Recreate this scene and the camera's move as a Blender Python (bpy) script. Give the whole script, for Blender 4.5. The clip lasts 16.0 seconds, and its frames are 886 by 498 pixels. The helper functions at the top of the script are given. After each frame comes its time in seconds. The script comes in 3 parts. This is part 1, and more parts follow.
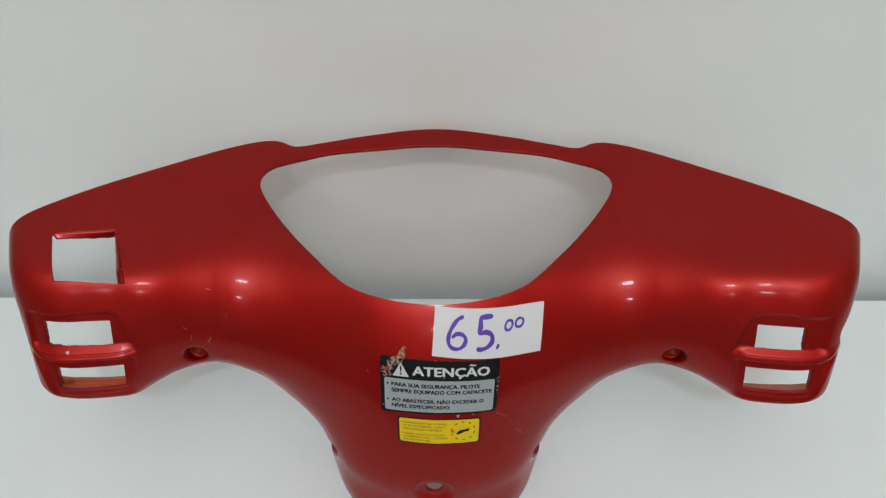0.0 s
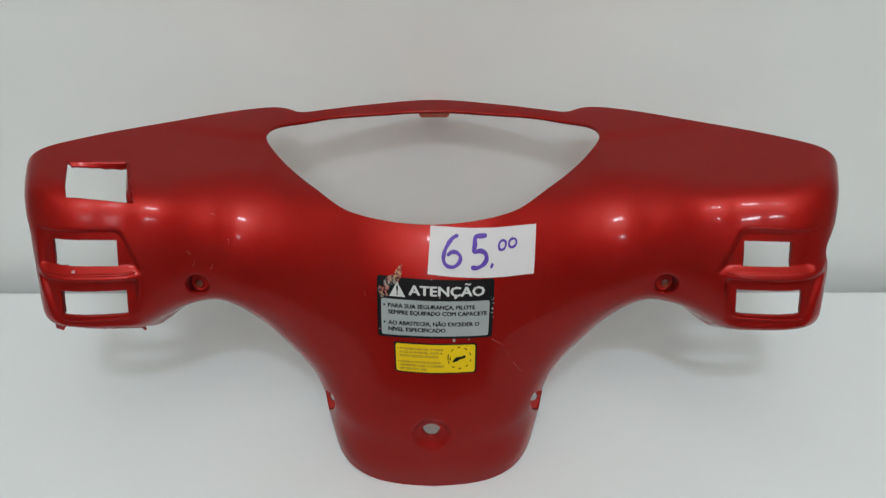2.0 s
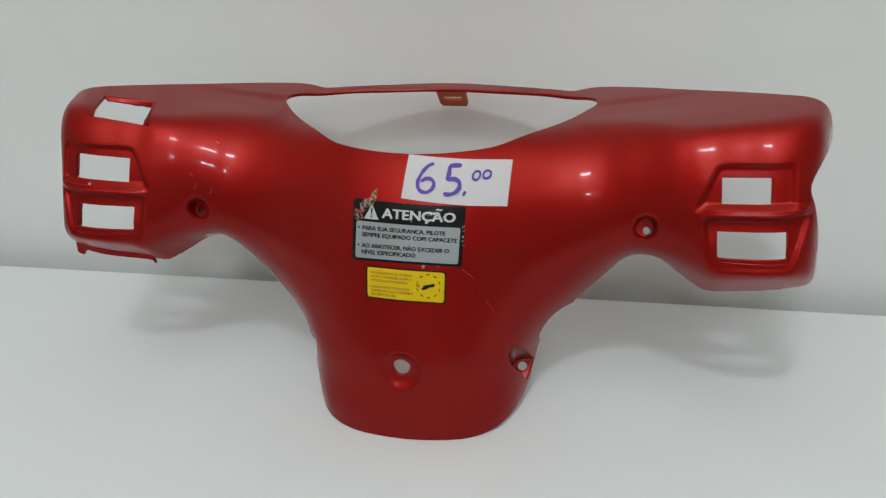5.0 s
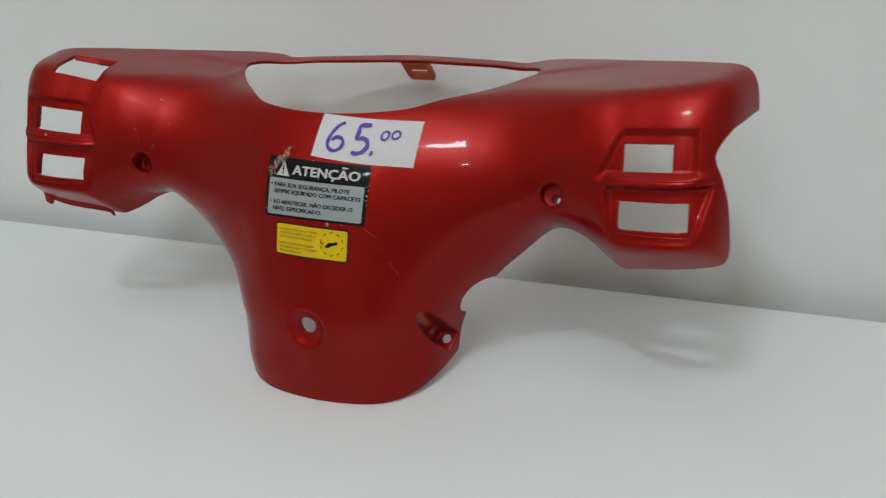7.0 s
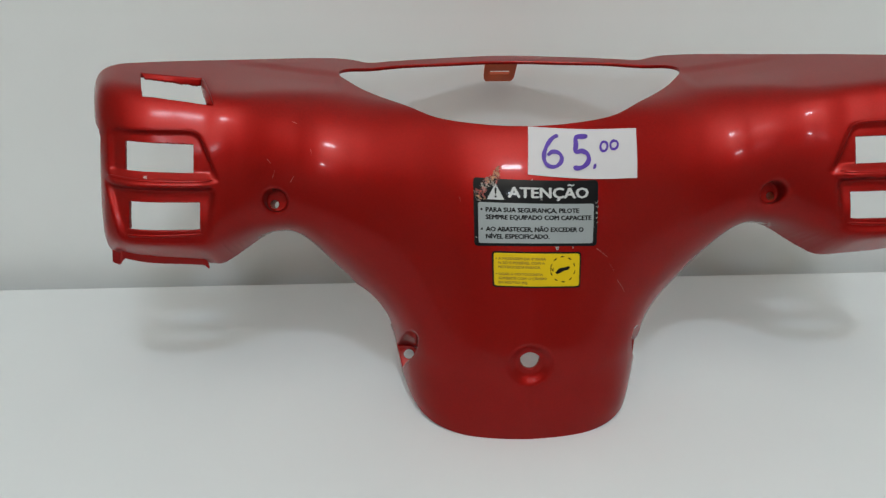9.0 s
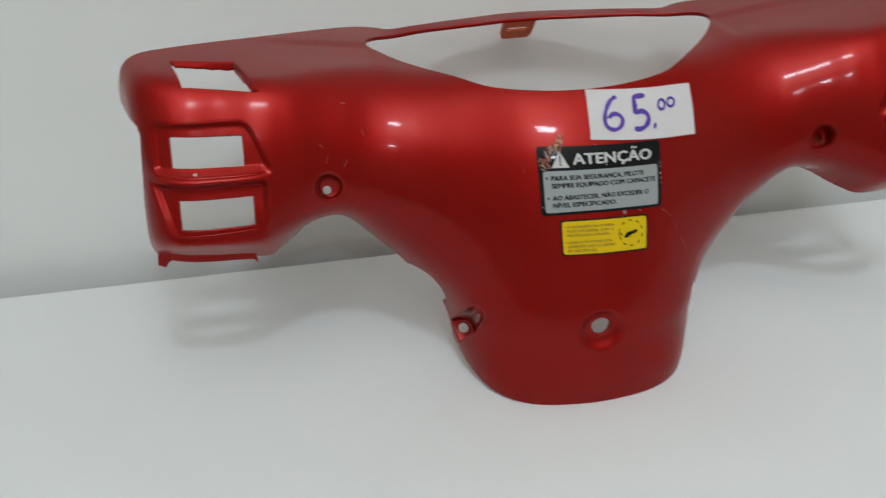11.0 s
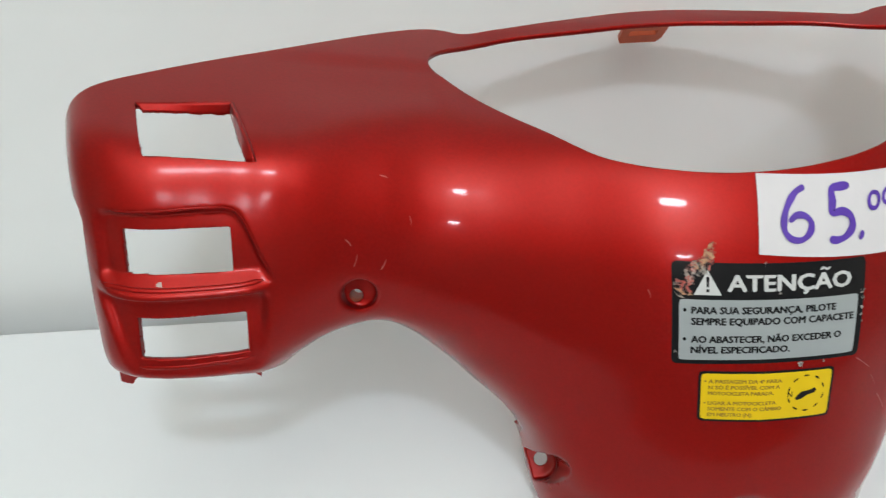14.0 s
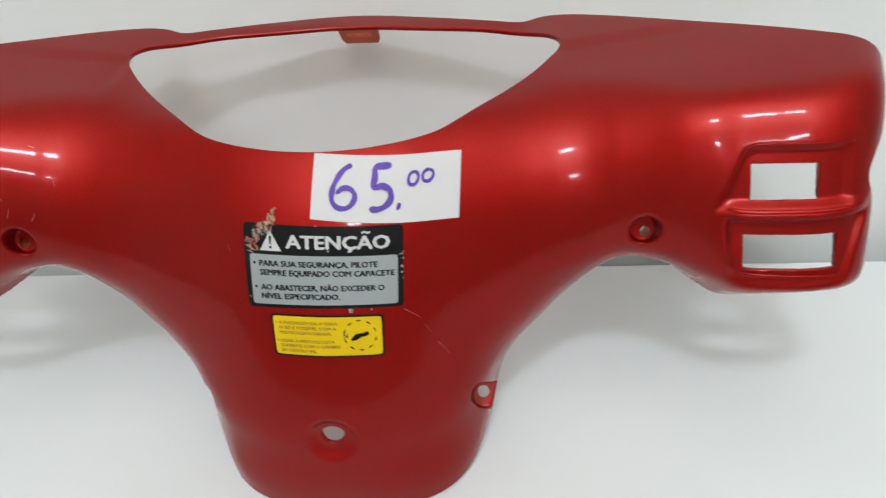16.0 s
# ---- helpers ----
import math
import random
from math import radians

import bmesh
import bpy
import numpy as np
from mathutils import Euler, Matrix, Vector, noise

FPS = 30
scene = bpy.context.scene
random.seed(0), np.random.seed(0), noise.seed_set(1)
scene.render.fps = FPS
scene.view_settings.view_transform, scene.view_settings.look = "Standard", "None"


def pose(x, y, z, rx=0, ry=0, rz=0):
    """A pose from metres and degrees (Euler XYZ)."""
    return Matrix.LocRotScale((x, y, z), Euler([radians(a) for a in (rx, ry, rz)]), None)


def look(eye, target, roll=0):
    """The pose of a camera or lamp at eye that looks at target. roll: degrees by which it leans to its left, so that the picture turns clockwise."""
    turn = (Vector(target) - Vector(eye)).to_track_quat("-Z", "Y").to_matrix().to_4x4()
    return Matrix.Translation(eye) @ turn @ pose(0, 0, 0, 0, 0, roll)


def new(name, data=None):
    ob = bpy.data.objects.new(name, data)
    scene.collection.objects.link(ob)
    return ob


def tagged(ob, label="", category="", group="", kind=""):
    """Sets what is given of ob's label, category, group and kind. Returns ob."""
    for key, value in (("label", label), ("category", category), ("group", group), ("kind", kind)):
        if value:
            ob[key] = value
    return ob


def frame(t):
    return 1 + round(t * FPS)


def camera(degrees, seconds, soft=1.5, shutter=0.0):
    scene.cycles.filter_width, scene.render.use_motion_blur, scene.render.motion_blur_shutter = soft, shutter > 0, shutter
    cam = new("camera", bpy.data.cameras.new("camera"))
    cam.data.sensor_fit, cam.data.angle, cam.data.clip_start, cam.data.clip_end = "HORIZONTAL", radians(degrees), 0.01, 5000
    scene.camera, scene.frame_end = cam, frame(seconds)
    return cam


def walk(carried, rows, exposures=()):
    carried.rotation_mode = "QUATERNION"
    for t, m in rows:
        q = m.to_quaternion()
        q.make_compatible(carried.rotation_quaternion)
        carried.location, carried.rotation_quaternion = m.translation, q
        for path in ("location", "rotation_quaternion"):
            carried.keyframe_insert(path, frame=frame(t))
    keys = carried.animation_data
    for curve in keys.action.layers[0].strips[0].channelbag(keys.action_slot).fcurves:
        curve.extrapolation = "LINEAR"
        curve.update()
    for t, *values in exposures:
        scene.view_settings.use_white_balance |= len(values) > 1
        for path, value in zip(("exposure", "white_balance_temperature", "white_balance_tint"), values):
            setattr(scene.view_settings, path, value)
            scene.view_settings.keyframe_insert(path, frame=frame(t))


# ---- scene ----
cam = camera(57.63, 16.0, 1.25, 0.4)
PATH = [
    (0, (0.0020, -0.3841, 0.4852), (0.0037, -0.1171, 0.1874), 0.50),
    (0.5, (0.0025, -0.3940, 0.4787), (0.0041, -0.1231, 0.1843), 0.31),
    (1, (-0.0006, -0.4122, 0.4648), (0.0031, -0.1212, 0.1904), 0.65),
    (1.5, (0.0013, -0.4445, 0.4347), (0.0069, -0.1347, 0.1817), 0.59),
    (2, (0.0081, -0.4768, 0.4089), (0.0065, -0.1596, 0.1652), -0.27),
    (2.5, (0.0187, -0.5028, 0.3897), (0.0104, -0.1730, 0.1635), -0.91),
    (3, (0.0247, -0.5189, 0.3701), (0.0066, -0.1820, 0.1553), -0.85),
    (5.5, (0.1523, -0.5425, 0.2939), (0.0536, -0.1937, 0.1247), -3.28),
    (6, (0.2188, -0.5360, 0.2828), (0.0866, -0.1962, 0.1183), -4.26),
    (6.5, (0.2556, -0.5202, 0.2754), (0.1072, -0.1868, 0.1117), -4.56),
    (7, (0.2168, -0.5177, 0.2735), (0.0845, -0.1790, 0.1068), -3.17),
    (7.5, (0.1393, -0.5252, 0.2812), (0.0404, -0.1783, 0.1082), -2.52),
    (8, (0.0623, -0.5267, 0.2810), (0.0029, -0.1718, 0.1063), -0.35),
    (10.5, (-0.1306, -0.5015, 0.2905), (-0.0676, -0.1578, 0.0958), -3.62),
    (11, (-0.1233, -0.4951, 0.2951), (-0.0768, -0.1540, 0.0914), -2.45),
    (11.5, (-0.1270, -0.4602, 0.3072), (-0.1200, -0.1226, 0.0927), -1.92),
    (12, (-0.1354, -0.3973, 0.3052), (-0.1314, -0.0674, 0.0790), -1.85),
    (12.5, (-0.1313, -0.3588, 0.2893), (-0.1221, -0.0350, 0.0548), -1.57),
    (13, (-0.1316, -0.3467, 0.2859), (-0.1250, -0.0216, 0.0530), -2.13),
    (13.5, (-0.1243, -0.3449, 0.2860), (-0.1140, -0.0206, 0.0520), -2.10),
    (14, (-0.1043, -0.3463, 0.2932), (-0.0980, -0.0230, 0.0578), -2.65),
    (14.5, (-0.0739, -0.3583, 0.2923), (-0.0752, -0.0357, 0.0558), -4.06),
    (15, (-0.0322, -0.3798, 0.2966), (-0.0359, -0.0528, 0.0664), -3.57),
    (15.5, (0.0221, -0.3897, 0.3078), (0.0102, -0.0693, 0.0688), -3.60),
    (16, (0.0660, -0.4025, 0.3116), (0.0441, -0.0809, 0.0747), -3.39),
]
STOPS = [(0, 0.32), (1, 0.31), (2.5, 0.27), (4, 0.23), (5.5, 0.2), (6.5, 0.1), (8, 0.21), (10.5, 0.22), (11.5, 0.22), (12, 0.22), (12.5, 0.36), (13, 0.56), (13.5, 0.63), (14.5, 0.75), (15, 0.79), (16, 0.69)]
walk(cam, [(t, look(eye, target, roll)) for t, eye, target, roll in PATH], STOPS)

# ---------------------------------------------------------------- world and lamps
world = bpy.data.worlds.new("world")
scene.world = world
world.use_nodes = True
world.node_tree.nodes["Background"].inputs[0].default_value = (0.55, 0.6, 0.65, 1)
world.node_tree.nodes["Background"].inputs[1].default_value = 0.3
scene.view_settings.exposure = 0.0

FLOOR_Z, CEIL_Z = -0.75, 1.95
WALL_Y = 0.022


def area_lamp(name, place, target, size_x, size_y, watts, colour):
    data = bpy.data.lights.new(name, "AREA")
    data.shape, data.size, data.size_y, data.energy, data.color = "RECTANGLE", size_x, size_y, watts, colour
    ob = new(name, data)
    ob.matrix_world = look(place, target)
    return ob


# two hanging lights in a row that shine down, each with an added upward lamp
LAMP_Z = 1.25
for x, y, wide, deep, down, up in ((0.02, -0.87, 0.165, 0.082, 3.15, 11.0), (0.02, -1.76, 0.14, 0.08, 3.2, 14.5)):
    area_lamp("lamp_and_fill_light", (x, y, LAMP_Z), (x, y, 0), wide, deep, down, (0.87, 1.0, 1.125))
    # added fill: warm light thrown at the ceiling to lighten the shadows
    area_lamp("lamp_and_fill_light", (x, y, LAMP_Z + 0.04), (x, y, 3), wide, deep, up, (1.01, 0.995, 0.93))

# ---------------------------------------------------------------- materials


def material(name, colour, rough=0.5, metal=0.0, coat=0.0, coat_rough=0.05, grain=0.0, grain_scale=60.0, bump=0.0, bump_scale=400.0, spec=0.5):
    m = bpy.data.materials.new(name)
    m.use_nodes = True
    n, l = m.node_tree.nodes, m.node_tree.links
    p = n["Principled BSDF"]
    p.inputs["Base Color"].default_value = (*colour, 1)
    p.inputs["Roughness"].default_value = rough
    p.inputs["Metallic"].default_value = metal
    p.inputs["Specular IOR Level"].default_value = spec
    p.inputs["Coat Weight"].default_value = coat
    p.inputs["Coat Roughness"].default_value = coat_rough
    co = n.new("ShaderNodeTexCoord")
    if grain:
        big, small, mix, ramp = n.new("ShaderNodeTexNoise"), n.new("ShaderNodeTexNoise"), n.new("ShaderNodeMath"), n.new("ShaderNodeMapRange")
        big.inputs["Scale"].default_value, small.inputs["Scale"].default_value = grain_scale * 0.15, grain_scale
        big.inputs["Detail"].default_value = small.inputs["Detail"].default_value = 4
        l.new(co.outputs["Object"], big.inputs["Vector"])
        l.new(co.outputs["Object"], small.inputs["Vector"])
        mix.operation = "ADD"
        l.new(big.outputs["Fac"], mix.inputs[0])
        l.new(small.outputs["Fac"], mix.inputs[1])
        ramp.inputs["From Min"].default_value, ramp.inputs["From Max"].default_value = 0.6, 1.4
        ramp.inputs["To Min"].default_value, ramp.inputs["To Max"].default_value = 1 - grain, 1 + grain
        l.new(mix.outputs[0], ramp.inputs["Value"])
        hue = n.new("ShaderNodeHueSaturation")
        hue.inputs["Color"].default_value = (*colour, 1)
        l.new(ramp.outputs[0], hue.inputs["Value"])
        l.new(hue.outputs[0], p.inputs["Base Color"])
    if bump:
        tex, bu = n.new("ShaderNodeTexNoise"), n.new("ShaderNodeBump")
        tex.inputs["Scale"].default_value = bump_scale
        tex.inputs["Detail"].default_value = 3
        l.new(co.outputs["Object"], tex.inputs["Vector"])
        l.new(tex.outputs["Fac"], bu.inputs["Height"])
        bu.inputs["Strength"].default_value = bump
        bu.inputs["Distance"].default_value = 0.001
        l.new(bu.outputs[0], p.inputs["Normal"])
    return m


def red_paint():
    """Candy red lacquer: a metallic base under clear coat, faint dust and wear."""
    m = material("red_lacquer", (0.275, 0.0055, 0.004), rough=0.36, metal=0.8, coat=1.0, coat_rough=0.04, spec=0.06)
    n, l = m.node_tree.nodes, m.node_tree.links
    p = n["Principled BSDF"]
    p.inputs["Sheen Weight"].default_value, p.inputs["Sheen Roughness"].default_value = 0.055, 0.3
    p.inputs["Coat IOR"].default_value = 1.19
    p.inputs["Specular Tint"].default_value = (0.6, 0.02, 0.02, 1)
    co = n.new("ShaderNodeTexCoord")
    dust, scuff = n.new("ShaderNodeTexNoise"), n.new("ShaderNodeTexNoise")
    dust.inputs["Scale"].default_value, dust.inputs["Detail"].default_value = 14, 5
    scuff.inputs["Scale"].default_value, scuff.inputs["Detail"].default_value = 900, 2
    l.new(co.outputs["Object"], dust.inputs["Vector"])
    l.new(co.outputs["Object"], scuff.inputs["Vector"])
    r1 = n.new("ShaderNodeMapRange")
    r1.inputs["To Min"].default_value, r1.inputs["To Max"].default_value = 0.46, 0.56
    l.new(dust.outputs["Fac"], r1.inputs["Value"])
    l.new(r1.outputs[0], p.inputs["Roughness"])
    r2 = n.new("ShaderNodeMapRange")
    r2.inputs["From Min"].default_value, r2.inputs["From Max"].default_value = 0.35, 0.75
    r2.inputs["To Min"].default_value, r2.inputs["To Max"].default_value = 0.03, 0.08
    l.new(dust.outputs["Fac"], r2.inputs["Value"])
    # one arm end is dustier and more worn than the rest
    axes, size, worn, total = n.new("ShaderNodeSeparateXYZ"), n.new("ShaderNodeMath"), n.new("ShaderNodeMapRange"), n.new("ShaderNodeMath")
    size.operation, total.operation = "MULTIPLY", "ADD"
    size.inputs[1].default_value = -1.0
    worn.inputs["From Min"].default_value, worn.inputs["From Max"].default_value = 0.125, 0.165
    worn.inputs["To Min"].default_value, worn.inputs["To Max"].default_value = 0.0, 0.14
    l.new(co.outputs["Object"], axes.inputs[0])
    l.new(axes.outputs["X"], size.inputs[0])
    l.new(size.outputs[0], worn.inputs["Value"])
    l.new(worn.outputs[0], total.inputs[0])
    l.new(r2.outputs[0], total.inputs[1])
    l.new(total.outputs[0], p.inputs["Coat Roughness"])
    hue, r3 = n.new("ShaderNodeHueSaturation"), n.new("ShaderNodeMapRange")
    r3.inputs["To Min"].default_value, r3.inputs["To Max"].default_value = 0.85, 1.15
    l.new(scuff.outputs["Fac"], r3.inputs["Value"])
    hue.inputs["Color"].default_value = (0.305, 0.0058, 0.0042, 1)
    l.new(r3.outputs[0], hue.inputs["Value"])
    l.new(hue.outputs[0], p.inputs["Base Color"])
    # faint waviness of the sprayed lacquer
    wave, relief = n.new("ShaderNodeTexNoise"), n.new("ShaderNodeBump")
    wave.inputs["Scale"].default_value, wave.inputs["Detail"].default_value = 75, 2
    relief.inputs["Strength"].default_value, relief.inputs["Distance"].default_value = 0.5, 0.00025
    l.new(co.outputs["Object"], wave.inputs["Vector"])
    l.new(wave.outputs["Fac"], relief.inputs["Height"])
    l.new(relief.outputs[0], p.inputs["Coat Normal"])
    # thin film of dust: a wide pale gloss round the highlights
    film, both = n.new("ShaderNodeBsdfAnisotropic"), n.new("ShaderNodeMixShader")
    film.inputs["Roughness"].default_value = 0.21
    film.inputs["Color"].default_value = (0.9, 0.88, 0.87, 1)
    both.inputs[0].default_value = 0.006
    l.new(p.outputs[0], both.inputs[1])
    l.new(film.outputs[0], both.inputs[2])
    l.new(both.outputs[0], n["Material Output"].inputs["Surface"])
    return m


RED = red_paint()
TONGUE = material("raw_red_plastic", (0.58, 0.10, 0.03), rough=0.45, grain=0.08, grain_scale=200, spec=0.3)
WHITE_WALL = material("white_wall_paint", (0.83, 0.86, 0.86), rough=0.6, grain=0.015, grain_scale=25, bump=0.03, bump_scale=300)
WHITE_TOP = material("white_laminate", (0.73, 0.77, 0.79), rough=0.45, grain=0.015, grain_scale=18, bump=0.02, bump_scale=500, spec=0.3)
ROOM_WALL = material("room_wall_paint", (0.84, 0.815, 0.775), rough=0.7, grain=0.05, grain_scale=8)
SOUTH_WALL = material("far_wall_paint", (0.55, 0.545, 0.53), rough=0.7, grain=0.05, grain_scale=8)
CEIL = material("ceiling_paint", (0.84, 0.82, 0.785), rough=0.9, grain=0.02, grain_scale=10)
FLOOR = material("floor_tile_grey", (0.46, 0.455, 0.44), rough=0.5, grain=0.08, grain_scale=12)
PAPER = material("paper", (0.64, 0.63, 0.65), rough=0.75, grain=0.03, grain_scale=90, bump=0.15, bump_scale=250)
INK = material("violet_marker_ink", (0.085, 0.028, 0.36), rough=0.55, grain=0.25, grain_scale=220)
BLACK = material("label_black", (0.008, 0.008, 0.009), rough=0.5, grain=0.1, grain_scale=200, spec=0.06, coat=0.25, coat_rough=0.08)
GREY = material("label_silver", (0.33, 0.365, 0.375), rough=0.4, metal=0.1, spec=0.2, coat=0.7, coat_rough=0.07, grain=0.03, grain_scale=200)
LETTER = material("label_white", (0.55, 0.56, 0.56), rough=0.5, grain=0.04, grain_scale=300, spec=0.2)
YELLOW = material("label_yellow", (0.72, 0.50, 0.006), rough=0.45, spec=0.2, grain=0.03, grain_scale=150)
BROWN = material("yellow_label_print", (0.27, 0.16, 0.006), rough=0.5)
GLUE = material("torn_glue_residue", (0.42, 0.27, 0.16), rough=0.8, grain=0.35, grain_scale=500, bump=0.6, bump_scale=900)

# ---------------------------------------------------------------- mesh helpers


def mesh_of(name, verts, faces, mat, smooth=True):
    me = bpy.data.meshes.new(name)
    me.from_pydata([tuple(v) for v in verts], [], [tuple(int(i) for i in f) for f in faces])
    me.materials.append(mat)
    me.polygons.foreach_set("use_smooth", [smooth] * len(me.polygons))
    me.update()
    return me


def part(name, me, parent, label=""):
    ob = new(name, me)
    ob.parent = parent
    return tagged(ob, label)


def box_mesh(name, x0, x1, y0, y1, z0, z1, mat, bevel=0.0):
    bm = bmesh.new()
    bmesh.ops.create_cube(bm, size=1.0)
    for v in bm.verts:
        v.co = ((x0 + x1) / 2 + v.co.x * (x1 - x0), (y0 + y1) / 2 + v.co.y * (y1 - y0), (z0 + z1) / 2 + v.co.z * (z1 - z0))
    if bevel:
        bmesh.ops.bevel(bm, geom=bm.edges[:], offset=bevel, segments=3, affect="EDGES", profile=0.5)
    me = bpy.data.meshes.new(name)
    bm.to_mesh(me)
    bm.free()
    me.materials.append(mat)
    return me


# ---------------------------------------------------------------- the setting
def setting(name, me, label):
    return tagged(new(name, me), label, name.split("_")[0], kind="structure")


setting("wall_north", box_mesh("wall_north", -2.1, 2.1, WALL_Y, WALL_Y + 0.12, FLOOR_Z, CEIL_Z, WHITE_WALL), "smooth pale grey-white painted wall behind the counter")
setting("wall_south", box_mesh("wall_south", -2.1, 2.1, -3.12, -3.0, FLOOR_Z, CEIL_Z, SOUTH_WALL), "plain grey painted wall facing the counter")
setting("wall_west", box_mesh("wall_west", -2.1, -2.0, -3.0, WALL_Y, FLOOR_Z, CEIL_Z, ROOM_WALL), "plain white painted side wall")
setting("wall_east", box_mesh("wall_east", 2.0, 2.1, -3.0, WALL_Y, FLOOR_Z, CEIL_Z, ROOM_WALL), "plain white painted side wall")
setting("floor", box_mesh("floor", -2.1, 2.1, -3.12, WALL_Y + 0.12, FLOOR_Z - 0.1, FLOOR_Z, FLOOR), "plain light grey floor of the room")
setting("ceiling", box_mesh("ceiling", -2.1, 2.1, -3.12, WALL_Y + 0.12, CEIL_Z, CEIL_Z + 0.1, CEIL), "plain white ceiling above the counter")

counter = tagged(new("counter"), "white laminate counter with a plain smooth top", "counter")
part("countertop", box_mesh("countertop", -1.2, 1.2, -0.36, 0.0, -0.03, 0.0, WHITE_TOP, 0.0012), counter)
part("base", box_mesh("base", -1.18, 1.18, -0.33, -0.02, FLOOR_Z, -0.03, WHITE_TOP), counter)

# ---------------------------------------------------------------- form of the cover, in millimetres


def spline(keys, x):
    """A smooth curve through (x, value) keys, straight beyond its ends."""
    k = np.array(keys, float)
    xs, ys = k[:, 0], k[:, 1]
    d = np.diff(ys) / np.diff(xs)
    m = np.concatenate([[d[0]], (d[1:] + d[:-1]) / 2, [d[-1]]])
    x = np.asarray(x, float)
    i = np.clip(np.searchsorted(xs, x) - 1, 0, len(xs) - 2)
    h = xs[i + 1] - xs[i]
    t = (x - xs[i]) / h
    tc = np.clip(t, 0, 1)
    t2, t3 = tc * tc, tc ** 3
    y = (2 * t3 - 3 * t2 + 1) * ys[i] + (t3 - 2 * t2 + tc) * h * m[i] + (3 * t2 - 2 * t3) * ys[i + 1] + (t3 - t2) * h * m[i + 1]
    return y + np.where(t < 0, t * h * m[0], 0) + np.where(t > 1, (t - 1) * h * m[-1], 0)


def ease(a, b, x):
    t = np.clip((x - a) / (b - a), 0, 1)
    return t * t * (3 - 2 * t)


def round_max(a, b, r):
    """The corner of two solids, rounded to about the radius r, with an even curvature."""
    k = 1.76 * r
    h = np.maximum(k - np.abs(a - b), 0) / k
    return np.maximum(a, b) + h ** 3 * k / 6


def polygon(corners, x, y, soft=0.0):
    """Below zero inside a convex polygon, given anticlockwise, with rounded corners if soft."""
    out = None
    for (ax, ay), (bx, by) in zip(corners, corners[1:] + corners[:1]):
        n = math.hypot(bx - ax, by - ay)
        d = ((by - ay) * (x - ax) - (bx - ax) * (y - ay)) / n
        out = d if out is None else round_max(out, d, soft) if soft else np.maximum(out, d)
    return out


STEM = [(0, -179), (25, -181.5), (48, -181.5), (70, -177), (85, -172.5), (105, -165.5), (120, -159), (136, -150.5), (150, -139), (160, -128), (172, -112)]
ARM = [(80, -166), (107, -160), (120, -156), (147, -147.5), (160, -141), (172, -133), (186, -122)]
VALLEY = [(-30, 2), (0, 0), (30, 2), (56, 8), (80, 11.5), (100, 13), (115, 14.5), (130, 14.6), (145, 11.4), (158, 6.4), (166, 4), (176, 2), (188, 0), (198, -0.3), (206, 0.6), (214, 2.6), (222, 6), (235, 13)]
TOP = [(0, 161.5), (60, 162), (85, 163), (100, 165.5), (130, 169.5), (160, 173.5), (190, 178), (212, 181.5), (235, 185)]
DIP = [(-20, 0.4), (0, 0), (20, 0.5), (60, 3), (80, 4.5), (88, 5.1), (92, 5.5), (95, 5.7), (100, 5.6), (106, 4.7), (112, 2.9), (118, 0.95), (130, -1.6), (141, -2.9), (150, -2.3), (162, -0.3), (172, 0), (240, 0)]
SLANT = [(140, 0), (150, 0.2), (160, 0.8), (175, 0), (188, -1.2), (205, -1.6), (235, -1.6)]
UNDER = [(65.5, -80), (65.8, 0), (67.5, 14.5), (74, 50), (80, 62), (90, 76), (106, 95), (120, 102), (133, 103), (145, 102.5), (156, 98), (166, 91.5), (180, 90.5), (200, 91.5), (212, 93.5), (300, 96)]

# Outline of the underside as a table of distances
_s = np.linspace(0, 1, 700)
_k = np.array(UNDER, float)
_c = np.concatenate([[0], np.cumsum(np.hypot(*np.diff(_k, axis=0).T))])
_line = np.stack([spline(np.stack([_c, _k[:, 0]], 1), _s * _c[-1]), spline(np.stack([_c, _k[:, 1]], 1), _s * _c[-1])], 1)
_gx, _gz = np.arange(0, 262, 1.0), np.arange(-70, 222, 1.0)
UNDER_TABLE = np.empty((len(_gx), len(_gz)))
for _i, _x in enumerate(_gx):
    _d = np.sqrt(((_x - _line[:, 0])[None] ** 2 + (_gz[:, None] - _line[:, 1][None]) ** 2).min(1))
    _edge = np.interp(_x, np.maximum.accumulate(_line[:, 0]), _line[:, 1], left=-1e3)
    UNDER_TABLE[_i] = np.where(_gz < _edge, _d, -_d)


def under(X, zs):
    u, v = np.clip(X, 0, 260.9), np.clip(zs + 70, 0, 290.9)
    i, j = u.astype(int), v.astype(int)
    a, b = u - i, v - j
    t = UNDER_TABLE
    return (t[i, j] * (1 - a) + t[i + 1, j] * a) * (1 - b) + (t[i, j + 1] * (1 - a) + t[i + 1, j + 1] * a) * b


def tilt(X, z):
    """Height on the arm's front, along its slightly rising windows."""
    return z - 0.09 * (X - 180)


def lower_rim(X):
    """How far back the underside reaches."""
    return spline([(0, -118), (67, -121), (75, -117), (92, -114), (120, -107), (135, -108), (150, -115), (168, -127), (212, -136), (230, -138)], X)


# the arms' screw cups are bored along an axis that falls to the back: place, radius, depth
CUP_X, CUP_Y, CUP_Z, CUP_R, CUP_DEEP = 129.0, -138.0, 122.5, 5.6, 8.0


